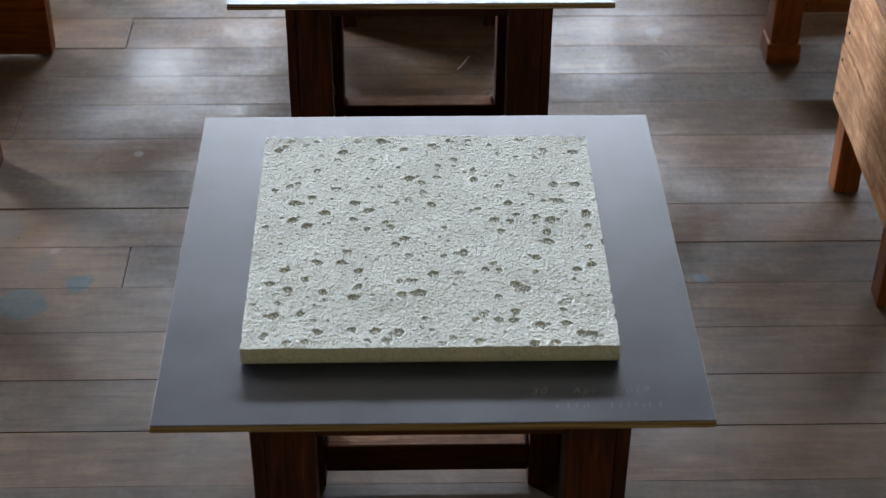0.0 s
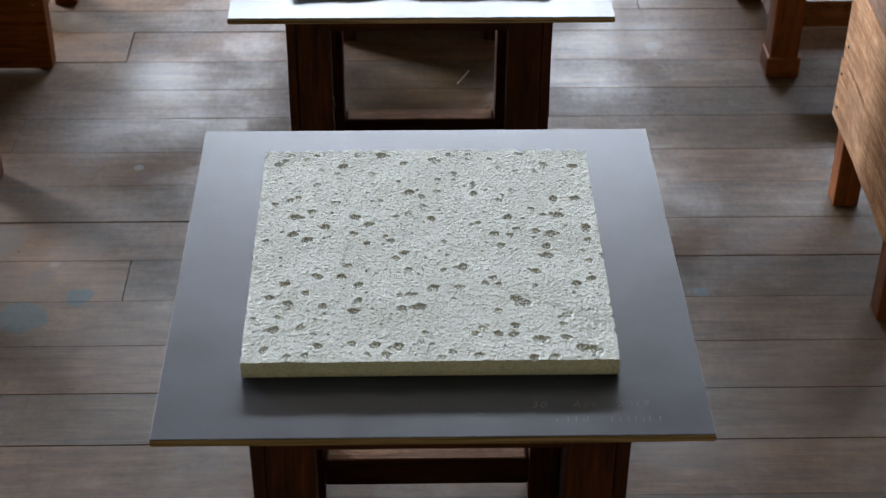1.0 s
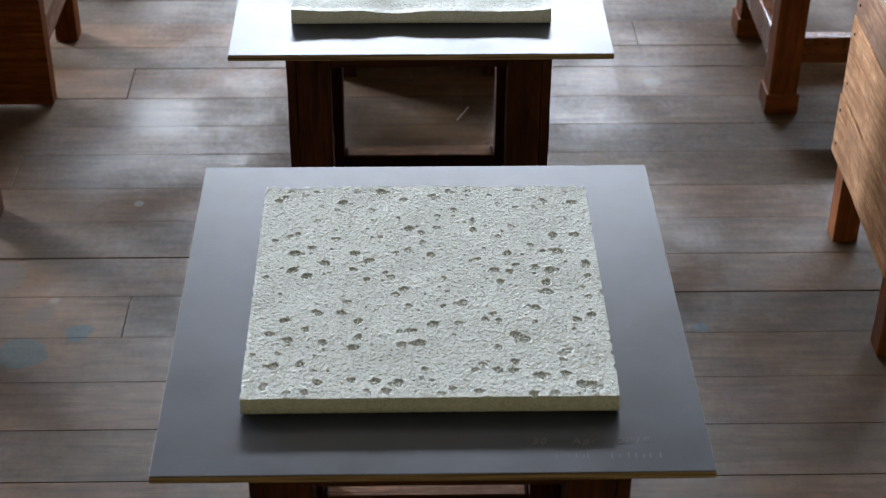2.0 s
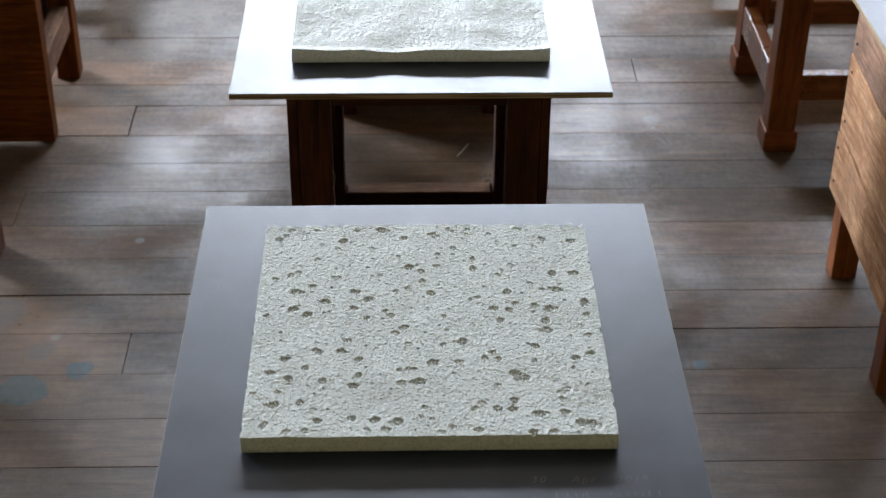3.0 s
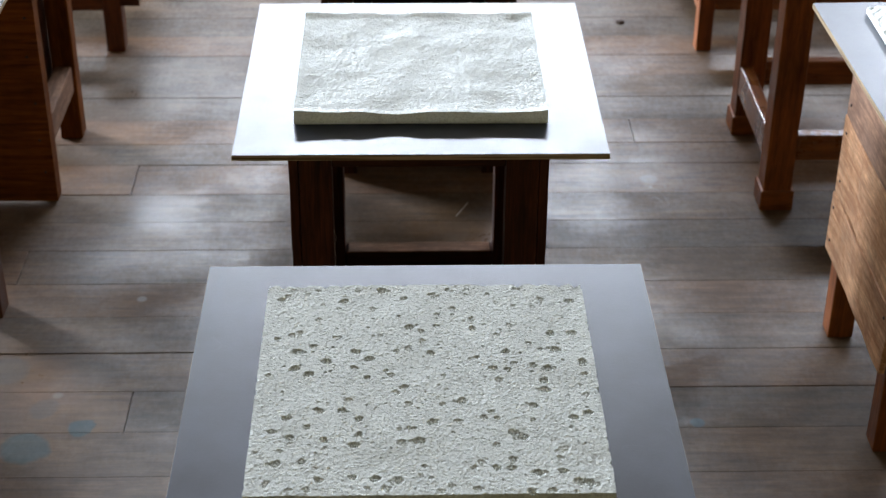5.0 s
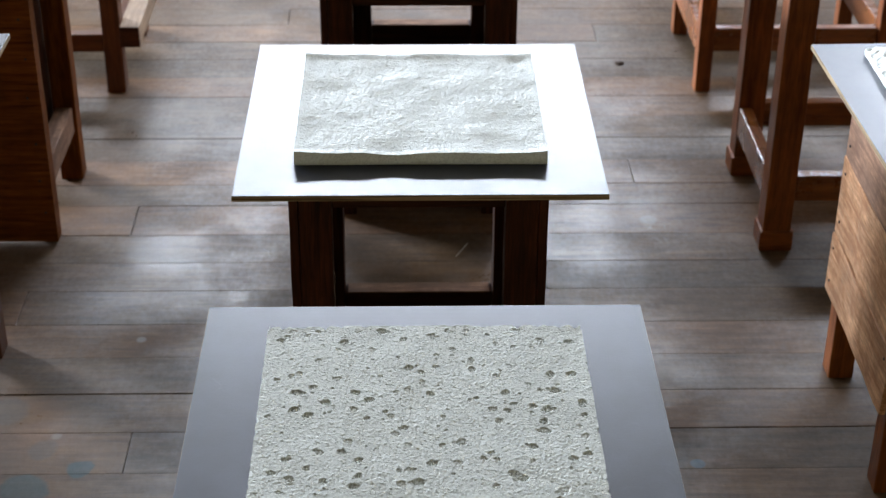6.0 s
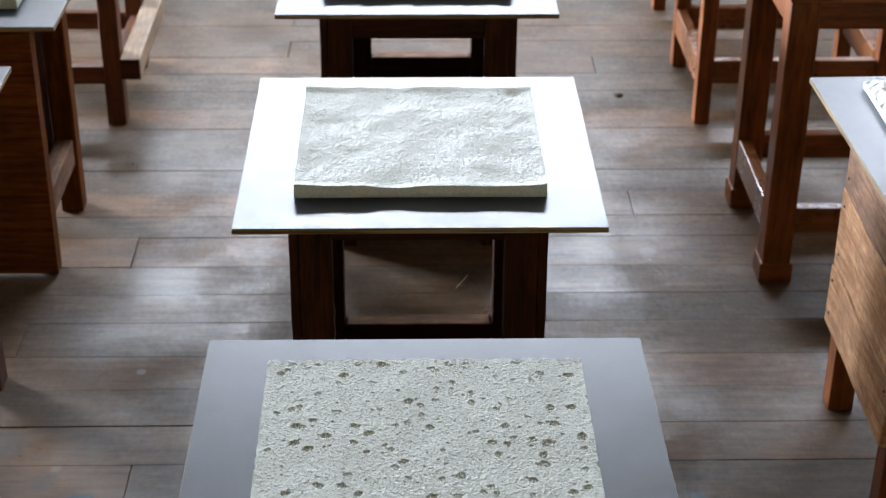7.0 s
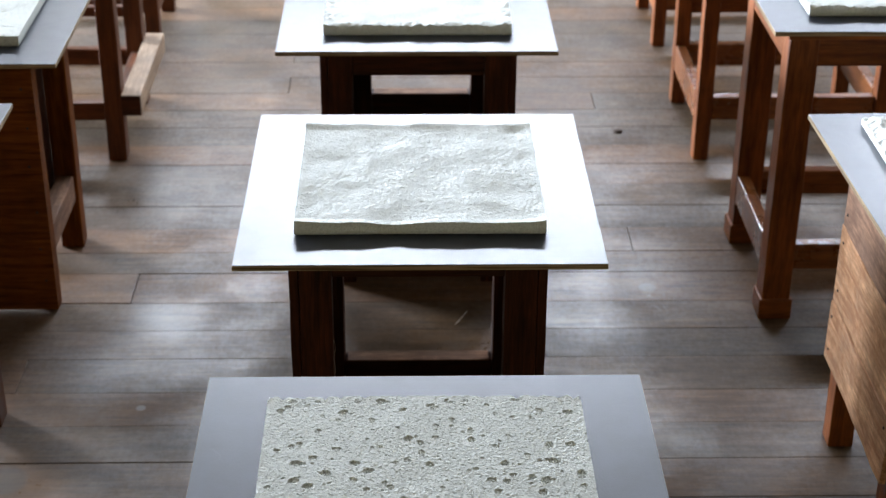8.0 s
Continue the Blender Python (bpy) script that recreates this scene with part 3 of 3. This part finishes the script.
def crumbs(n, step, size, rng):
    """Lone grains and lone pores of about that size on a flat ground."""
    f = np.hypot(np.fft.fftfreq(n[0], step)[:, None], np.fft.rfftfreq(n[1], step)[None])
    low = np.exp(-(f * size * 1.15) ** 2)
    a, b = (np.fft.irfft2(np.fft.rfft2(rng.standard_normal(n)) * low, n) for _ in range(2))
    return np.exp(np.minimum(0.95 * a / a.std(), 2.2)) - 0.9 * np.exp(np.minimum(0.95 * b / b.std(), 2.2))


def grain(X, step, rng, amount):
    size = max(0.0024, 3.0 * step)
    h = 1.2 * sand(X.shape, step, size, rng) + 0.6 * sand(X.shape, step, 0.012, rng)
    return amount * h


def pitted(pits, extra, small, skin=0.00008):
    def relief(X, Y, step, rng):
        # a granular skin: fine pores sunk between crusts
        h = skin * (crumbs(X.shape, step, max(0.0024, 2.5 * step), rng) + 0.5 * crumbs(X.shape, step, 0.0065, rng)) + 0.0006 * smooth_noise(*X.shape, 0.05 / step, 0.05 / step, rng)
        w, d = X[-1, 0], Y[0, -1]
        # a shallow slanting furrow near one corner
        off = (Y - 0.105) + 0.62 * (X - 0.335)
        h -= 0.0005 * np.exp(-(off / 0.005) ** 2) * (X > 0.31) * (X < 0.41)
        rough = sand(X.shape, step, max(0.0042, 3 * step), rng)
        for k, (x, y) in enumerate(pits):
            x, y, r = x / 1000, y / 1000, (0.0076, 0.0068, 0.006)[0 if k < 14 else 1 if k < 30 else 2]
            if k < 14:
                side = rng.choice((-1, 1))
                carve(h, X, Y, x + side * r * 1.1, y + rng.uniform(-0.4, 0.4) * r, r * 0.5, 0.0013, rng, rough)
            carve(h, X, Y, x, y, r, 0.0021, rng, rough)
        made = 0
        while made < extra:
            x, y, r = rng.uniform(0.005, w - 0.005), rng.uniform(0.005, d - 0.005), rng.uniform(0.0036, 0.0062)
            if all((x - a / 1000) ** 2 + (y - b / 1000) ** 2 > 0.018 ** 2 for a, b in pits):
                carve(h, X, Y, x, y, r, rng.uniform(0.0008, 0.0016), rng, rough)
                made += 1
        for _ in range(small):
            carve(h, X, Y, rng.uniform(0.004, w - 0.004), rng.uniform(0.004, d - 0.004), rng.uniform(0.0015, 0.0028), rng.uniform(0.0007, 0.0016), rng, rough)
        return h
    return relief


def rumpled(X, Y, step, rng):
    """Soft swells running across, a sandy skin, and lips along the rims."""
    w, d = X[-1, 0], Y[0, -1]
    n = X.shape
    h = 0.0009 * sand(n, step, 0.16, rng) + 0.00014 * sand(n, step, 0.05, rng)
    h += 0.0003 * smooth_noise(*n, 0.05 / step, 0.02 / step, rng)
    h += 0.000105 * (crumbs(n, step, 0.0023, rng) + 0.5 * crumbs(n, step, 0.006, rng)) + 0.0001 * sand(n, step, 0.02, rng)
    wave = 0.8 + 0.7 * smooth_noise(*n, 0.1 / step, 0.1 / step, rng)
    for q, lift in ((Y, 0.0036), (d - Y, 0.0034), (X, 0.001), (w - X, 0.0014)):
        h += wave * lift * np.exp(-(q / 0.013) ** 2)
    h += 0.0015 * np.exp(-(((w - X) / 0.03) ** 2 + (Y / 0.03) ** 2)) - 0.003 * np.exp(-(((w - 0.035 - X) / 0.02) ** 2 + ((d - 0.03 - Y) / 0.014) ** 2))
    return h


def rough_rim(X, Y, step, rng):
    w, d = X[-1, 0], Y[0, -1]
    n = X.shape
    h = 0.0012 * smooth_noise(*n, 0.04 / step, 0.04 / step, rng) + grain(X, step, rng, 0.00015)
    q = np.minimum(np.minimum(X, w - X), np.minimum(Y, d - Y))
    crumb = smooth_noise(*n, 0.011 / step, 0.011 / step, rng) + 0.6 * smooth_noise(*n, 0.006 / step, 0.006 / step, rng)
    return h + np.exp(-(q / 0.02) ** 2) * 0.0028 * crumb


def craggy(X, Y, step, rng):
    n = X.shape
    w, d = X[-1, 0], Y[0, -1]
    a = np.abs(smooth_noise(*n, 0.026 / step, 0.026 / step, rng)) + 0.6 * np.abs(smooth_noise(*n, 0.012 / step, 0.012 / step, rng)) + 0.35 * smooth_noise(*n, 0.006 / step, 0.006 / step, rng)
    q = np.minimum(np.minimum(X, w - X), np.minimum(Y, d - Y)) + 0.004 * smooth_noise(*n, 0.012 / step, 0.012 / step, rng)
    return 0.0042 * (a - 0.5) + grain(X, step, rng, 0.0002) - 0.009 * np.exp(-(np.maximum(q, 0) / 0.011) ** 2)


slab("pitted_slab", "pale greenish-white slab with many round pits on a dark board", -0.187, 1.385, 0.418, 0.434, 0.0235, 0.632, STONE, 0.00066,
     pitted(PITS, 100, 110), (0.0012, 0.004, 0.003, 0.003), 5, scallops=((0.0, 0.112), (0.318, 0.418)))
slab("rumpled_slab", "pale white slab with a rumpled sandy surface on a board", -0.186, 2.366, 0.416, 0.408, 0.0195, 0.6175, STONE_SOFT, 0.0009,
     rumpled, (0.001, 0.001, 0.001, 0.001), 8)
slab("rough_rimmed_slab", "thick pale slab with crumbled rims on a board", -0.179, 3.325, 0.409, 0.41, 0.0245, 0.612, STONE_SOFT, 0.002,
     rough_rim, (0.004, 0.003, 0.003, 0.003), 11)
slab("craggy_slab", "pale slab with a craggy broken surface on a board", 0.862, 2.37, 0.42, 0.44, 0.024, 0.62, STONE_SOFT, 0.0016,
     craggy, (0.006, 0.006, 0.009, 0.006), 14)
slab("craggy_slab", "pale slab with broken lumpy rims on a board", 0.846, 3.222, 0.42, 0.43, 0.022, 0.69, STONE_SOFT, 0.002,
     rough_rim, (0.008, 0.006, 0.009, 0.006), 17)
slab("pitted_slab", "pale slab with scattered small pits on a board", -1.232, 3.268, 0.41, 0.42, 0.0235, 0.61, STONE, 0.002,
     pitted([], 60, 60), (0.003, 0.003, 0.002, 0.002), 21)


# ---- pencil notes on the nearest board ----
def note(words, x, y, size, tilt, th):
    cu = bpy.data.curves.new("note", "FONT")
    cu.body, cu.size, cu.shear, cu.space_character = words, size, 0.25, 1.25
    tmp = new("note_source", cu)
    me = bpy.data.meshes.new_from_object(tmp.evaluated_get(bpy.context.evaluated_depsgraph_get()))
    bpy.data.objects.remove(tmp)
    me.materials.append(CHALK)
    ob = new("pencil_note", me)
    ob.parent = th
    ob.location, ob.rotation_euler = (x, y, 0.0104), (0, 0, radians(tilt))
    return ob


notes_board = [o for o in bpy.data.objects if o.name == "display_board"][0]
for words, x in (("30", 0.128), ("Apr", 0.172), ("2019", 0.221)):
    note(words, x + 0.278, 1.331 - 1.286, 0.0145, 1.0, notes_board)
for k, x in enumerate((0.154, 0.166, 0.175, 0.183, 0.187, 0.213, 0.222, 0.231, 0.239, 0.247, 0.254, 0.265)):
    h = 0.0085 if k % 3 else 0.006
    part("note_stroke", box(x + 0.278, x + 0.2789, 0.022, 0.022 + h, 0.0101, 0.0103, 0), CHALK, notes_board)

# ---- lint and hairs ----
def thread(label, points, radius, mat):
    """A thin strand through the given places, as a small tube."""
    bm, rings = bmesh.new(), []
    pts = [Vector(p) for p in points]
    fine = []
    for k in range(len(pts) - 1):
        p0, p1, p2, p3 = pts[max(k - 1, 0)], pts[k], pts[k + 1], pts[min(k + 2, len(pts) - 1)]
        for u in (0, 0.25, 0.5, 0.75):
            fine.append(0.5 * (2 * p1 + (p2 - p0) * u + (2 * p0 - 5 * p1 + 4 * p2 - p3) * u * u + (3 * p1 - p0 - 3 * p2 + p3) * u ** 3))
    fine.append(pts[-1])
    for k, p in enumerate(fine):
        d = (fine[min(k + 1, len(fine) - 1)] - fine[max(k - 1, 0)]).normalized()
        a = d.orthogonal().normalized()
        b = d.cross(a)
        rings.append([bm.verts.new(p + radius * (math.cos(t) * a + math.sin(t) * b)) for t in (0, 1.57, 3.14, 4.71)])
    for r0, r1 in zip(rings, rings[1:]):
        for k in range(4):
            bm.faces.new((r0[k], r0[(k + 1) % 4], r1[(k + 1) % 4], r1[k]))
    bm.faces.new(rings[0])
    bm.faces.new(rings[-1])
    bmesh.ops.recalc_face_normals(bm, faces=bm.faces)
    return tagged(part("lint_strand", bm, mat), label, "lint", "lint and hairs")


LINT = plain("pale_lint", (0.85, 0.83, 0.8), 0.9, 300.0)
HAIR = plain("dark_hair", (0.06, 0.05, 0.045), 0.6, 300.0)
thread("pale strand of lint lying on the floorboards", [(0.107, 3.131, 0.0008), (0.115, 3.146, 0.0016), (0.126, 3.167, 0.0026), (0.135, 3.190, 0.0008)], 0.00065, LINT)
thread("fine dark hair lying on a white-shining board", [(-0.241, 2.506, 0.6181), (-0.236, 2.471, 0.6181), (-0.237, 2.436, 0.6181), (-0.232, 2.407, 0.6181)], 0.0003, HAIR)
thread("fine pale cobweb strand hanging on a stand leg", [(-0.1243, 2.329, 0.44), (-0.121, 2.3285, 0.425), (-0.1244, 2.329, 0.405), (-0.122, 2.328, 0.385), (-0.1244, 2.3295, 0.37)], 0.0002, LINT)

# a crumb of dirt on the floor
bm = bmesh.new()
bmesh.ops.create_icosphere(bm, subdivisions=3, radius=1)
rnd = random.Random(9)
for v in bm.verts:
    k = 1 + rnd.uniform(-0.12, 0.12)
    v.co = Vector((v.co.x * 0.012 * k, v.co.y * 0.012 * k, max(v.co.z, -0.3) * 0.006 * k + 0.001))
tagged(part("dirt_crumb", bm, plain("dry_dirt", (0.075, 0.05, 0.036), 0.9, 200.0)), "small dark crumb of dirt lying on the floorboards", "dirt")
bpy.data.objects["dirt_crumb"].location = (0.597, 4.206, 0.0008)

# ---- windows ----
def window(name, w, h, panes, m):
    th = thing(name, "painted window with upright bars", "window", (0, 0, 0))
    th["kind"] = "structure"
    part("window_frame", box(-w / 2, w / 2, 0.12, 0.18, 0, 0.06, 0.003), FRAME_PAINT, th)
    part("window_frame", box(-w / 2, w / 2, 0.12, 0.18, h - 0.06, h, 0.003), FRAME_PAINT, th)
    for k in range(panes + 1):
        x = -w / 2 + 0.03 + k * (w - 0.06) / panes
        part("mullion", box(x - 0.03, x + 0.03, 0.12, 0.18, 0.0605, h - 0.0605, 0.003), FRAME_PAINT, th)
    th.matrix_world = m


for k, (x0, x1, _) in enumerate(FAR_WINDOWS):
    window("window_%d" % (k + 1), x1 - x0, WIN_Z1 - WIN_Z0, 4, pose((x0 + x1) / 2, WIN_Y, WIN_Z0))
# assumed side windows, out of view, around the side lamps
window("window_4", SIDE_Y1 - SIDE_Y0, SIDE_Z1 - SIDE_Z0, 4, pose(RX0, (SIDE_Y0 + SIDE_Y1) / 2, SIDE_Z0, 0, 0, 90))
window("window_5", SIDE_Y1 - SIDE_Y0, SIDE_Z1 - SIDE_Z0, 4, pose(RX1, (SIDE_Y0 + SIDE_Y1) / 2, SIDE_Z0, 0, 0, -90))

# ---- floor ----
sub = tagged(part("floor", box(RX0, RX1, RY0, WIN_Y, -0.1, -0.022, 0), STAINED[0]), "old dark floorboards, worn and paint-stained", "floor", kind="structure")
SEAMS = [2.227, 2.355, 2.481, 2.607, 2.734, 2.858, 2.992, 3.112, 3.237, 3.378, 3.483]
step_y = 0.127
seams = [SEAMS[0] - step_y * k for k in range(10, 0, -1)] + SEAMS + [SEAMS[-1] + step_y * k for k in range(1, 18)]
BUTT = {3.237: -0.632, 2.858: -0.815, 2.355: -0.52}
rng = random.Random(4)
shared = {}


def plank_mesh(length, width):
    key = (round(length, 3), round(width, 4))
    if key not in shared:
        bm = box(0, length, 0.0003, width - 0.0003, -0.021, 0, 0.0009)
        me = bpy.data.meshes.new("floorboard")
        bm.to_mesh(me)
        bm.free()
        me.materials.append(FLOOR)
        shared[key] = me
    return shared[key]


X0, X1 = -2.3, 2.5
for y0, y1 in zip(seams, seams[1:]):
    width = y1 - y0
    cut = BUTT.get(round(y0, 3), rng.choice((-1.5, -1.1, -0.35, 0.3, 0.55, 0.9, 1.4)))
    for a, b in ((X0, cut), (cut, X1)):
        ob = new("floorboard", plank_mesh(b - a - 0.0016, width))
        ob.parent = sub
        ob.location = (a + 0.0008, y0, rng.uniform(-0.0008, 0.0008))
rest = bmesh.new()


def lay(bm, x0, x1, y0, y1):
    v = [bm.verts.new(c) for c in ((x0, y0, 0), (x1, y0, 0), (x1, y1, 0), (x0, y1, 0), (x0, y0, -0.021), (x1, y0, -0.021), (x1, y1, -0.021), (x0, y1, -0.021))]
    for f in ((0, 1, 2, 3), (0, 4, 5, 1), (1, 5, 6, 2), (2, 6, 7, 3), (3, 7, 4, 0)):
        bm.faces.new([v[i] for i in f])


for y0, y1 in zip(seams, seams[1:]):
    lay(rest, RX0, X0 - 0.001, y0 + 0.0008, y1 - 0.0008)
    lay(rest, X1 + 0.001, RX1, y0 + 0.0008, y1 - 0.0008)
y = seams[0]
while y > RY0:
    lay(rest, RX0, RX1, max(y - step_y, RY0) + 0.0008, y - 0.0008)
    y -= step_y
y = seams[-1]
while y < WIN_Y:
    lay(rest, RX0, RX1, y + 0.0008, min(y + step_y, WIN_Y) - 0.0008)
    y += step_y
bmesh.ops.recalc_face_normals(rest, faces=rest.faces)
tagged(part("outer_floorboards", rest, FLOOR, sub), "the same boards farther off", kind="stuff")
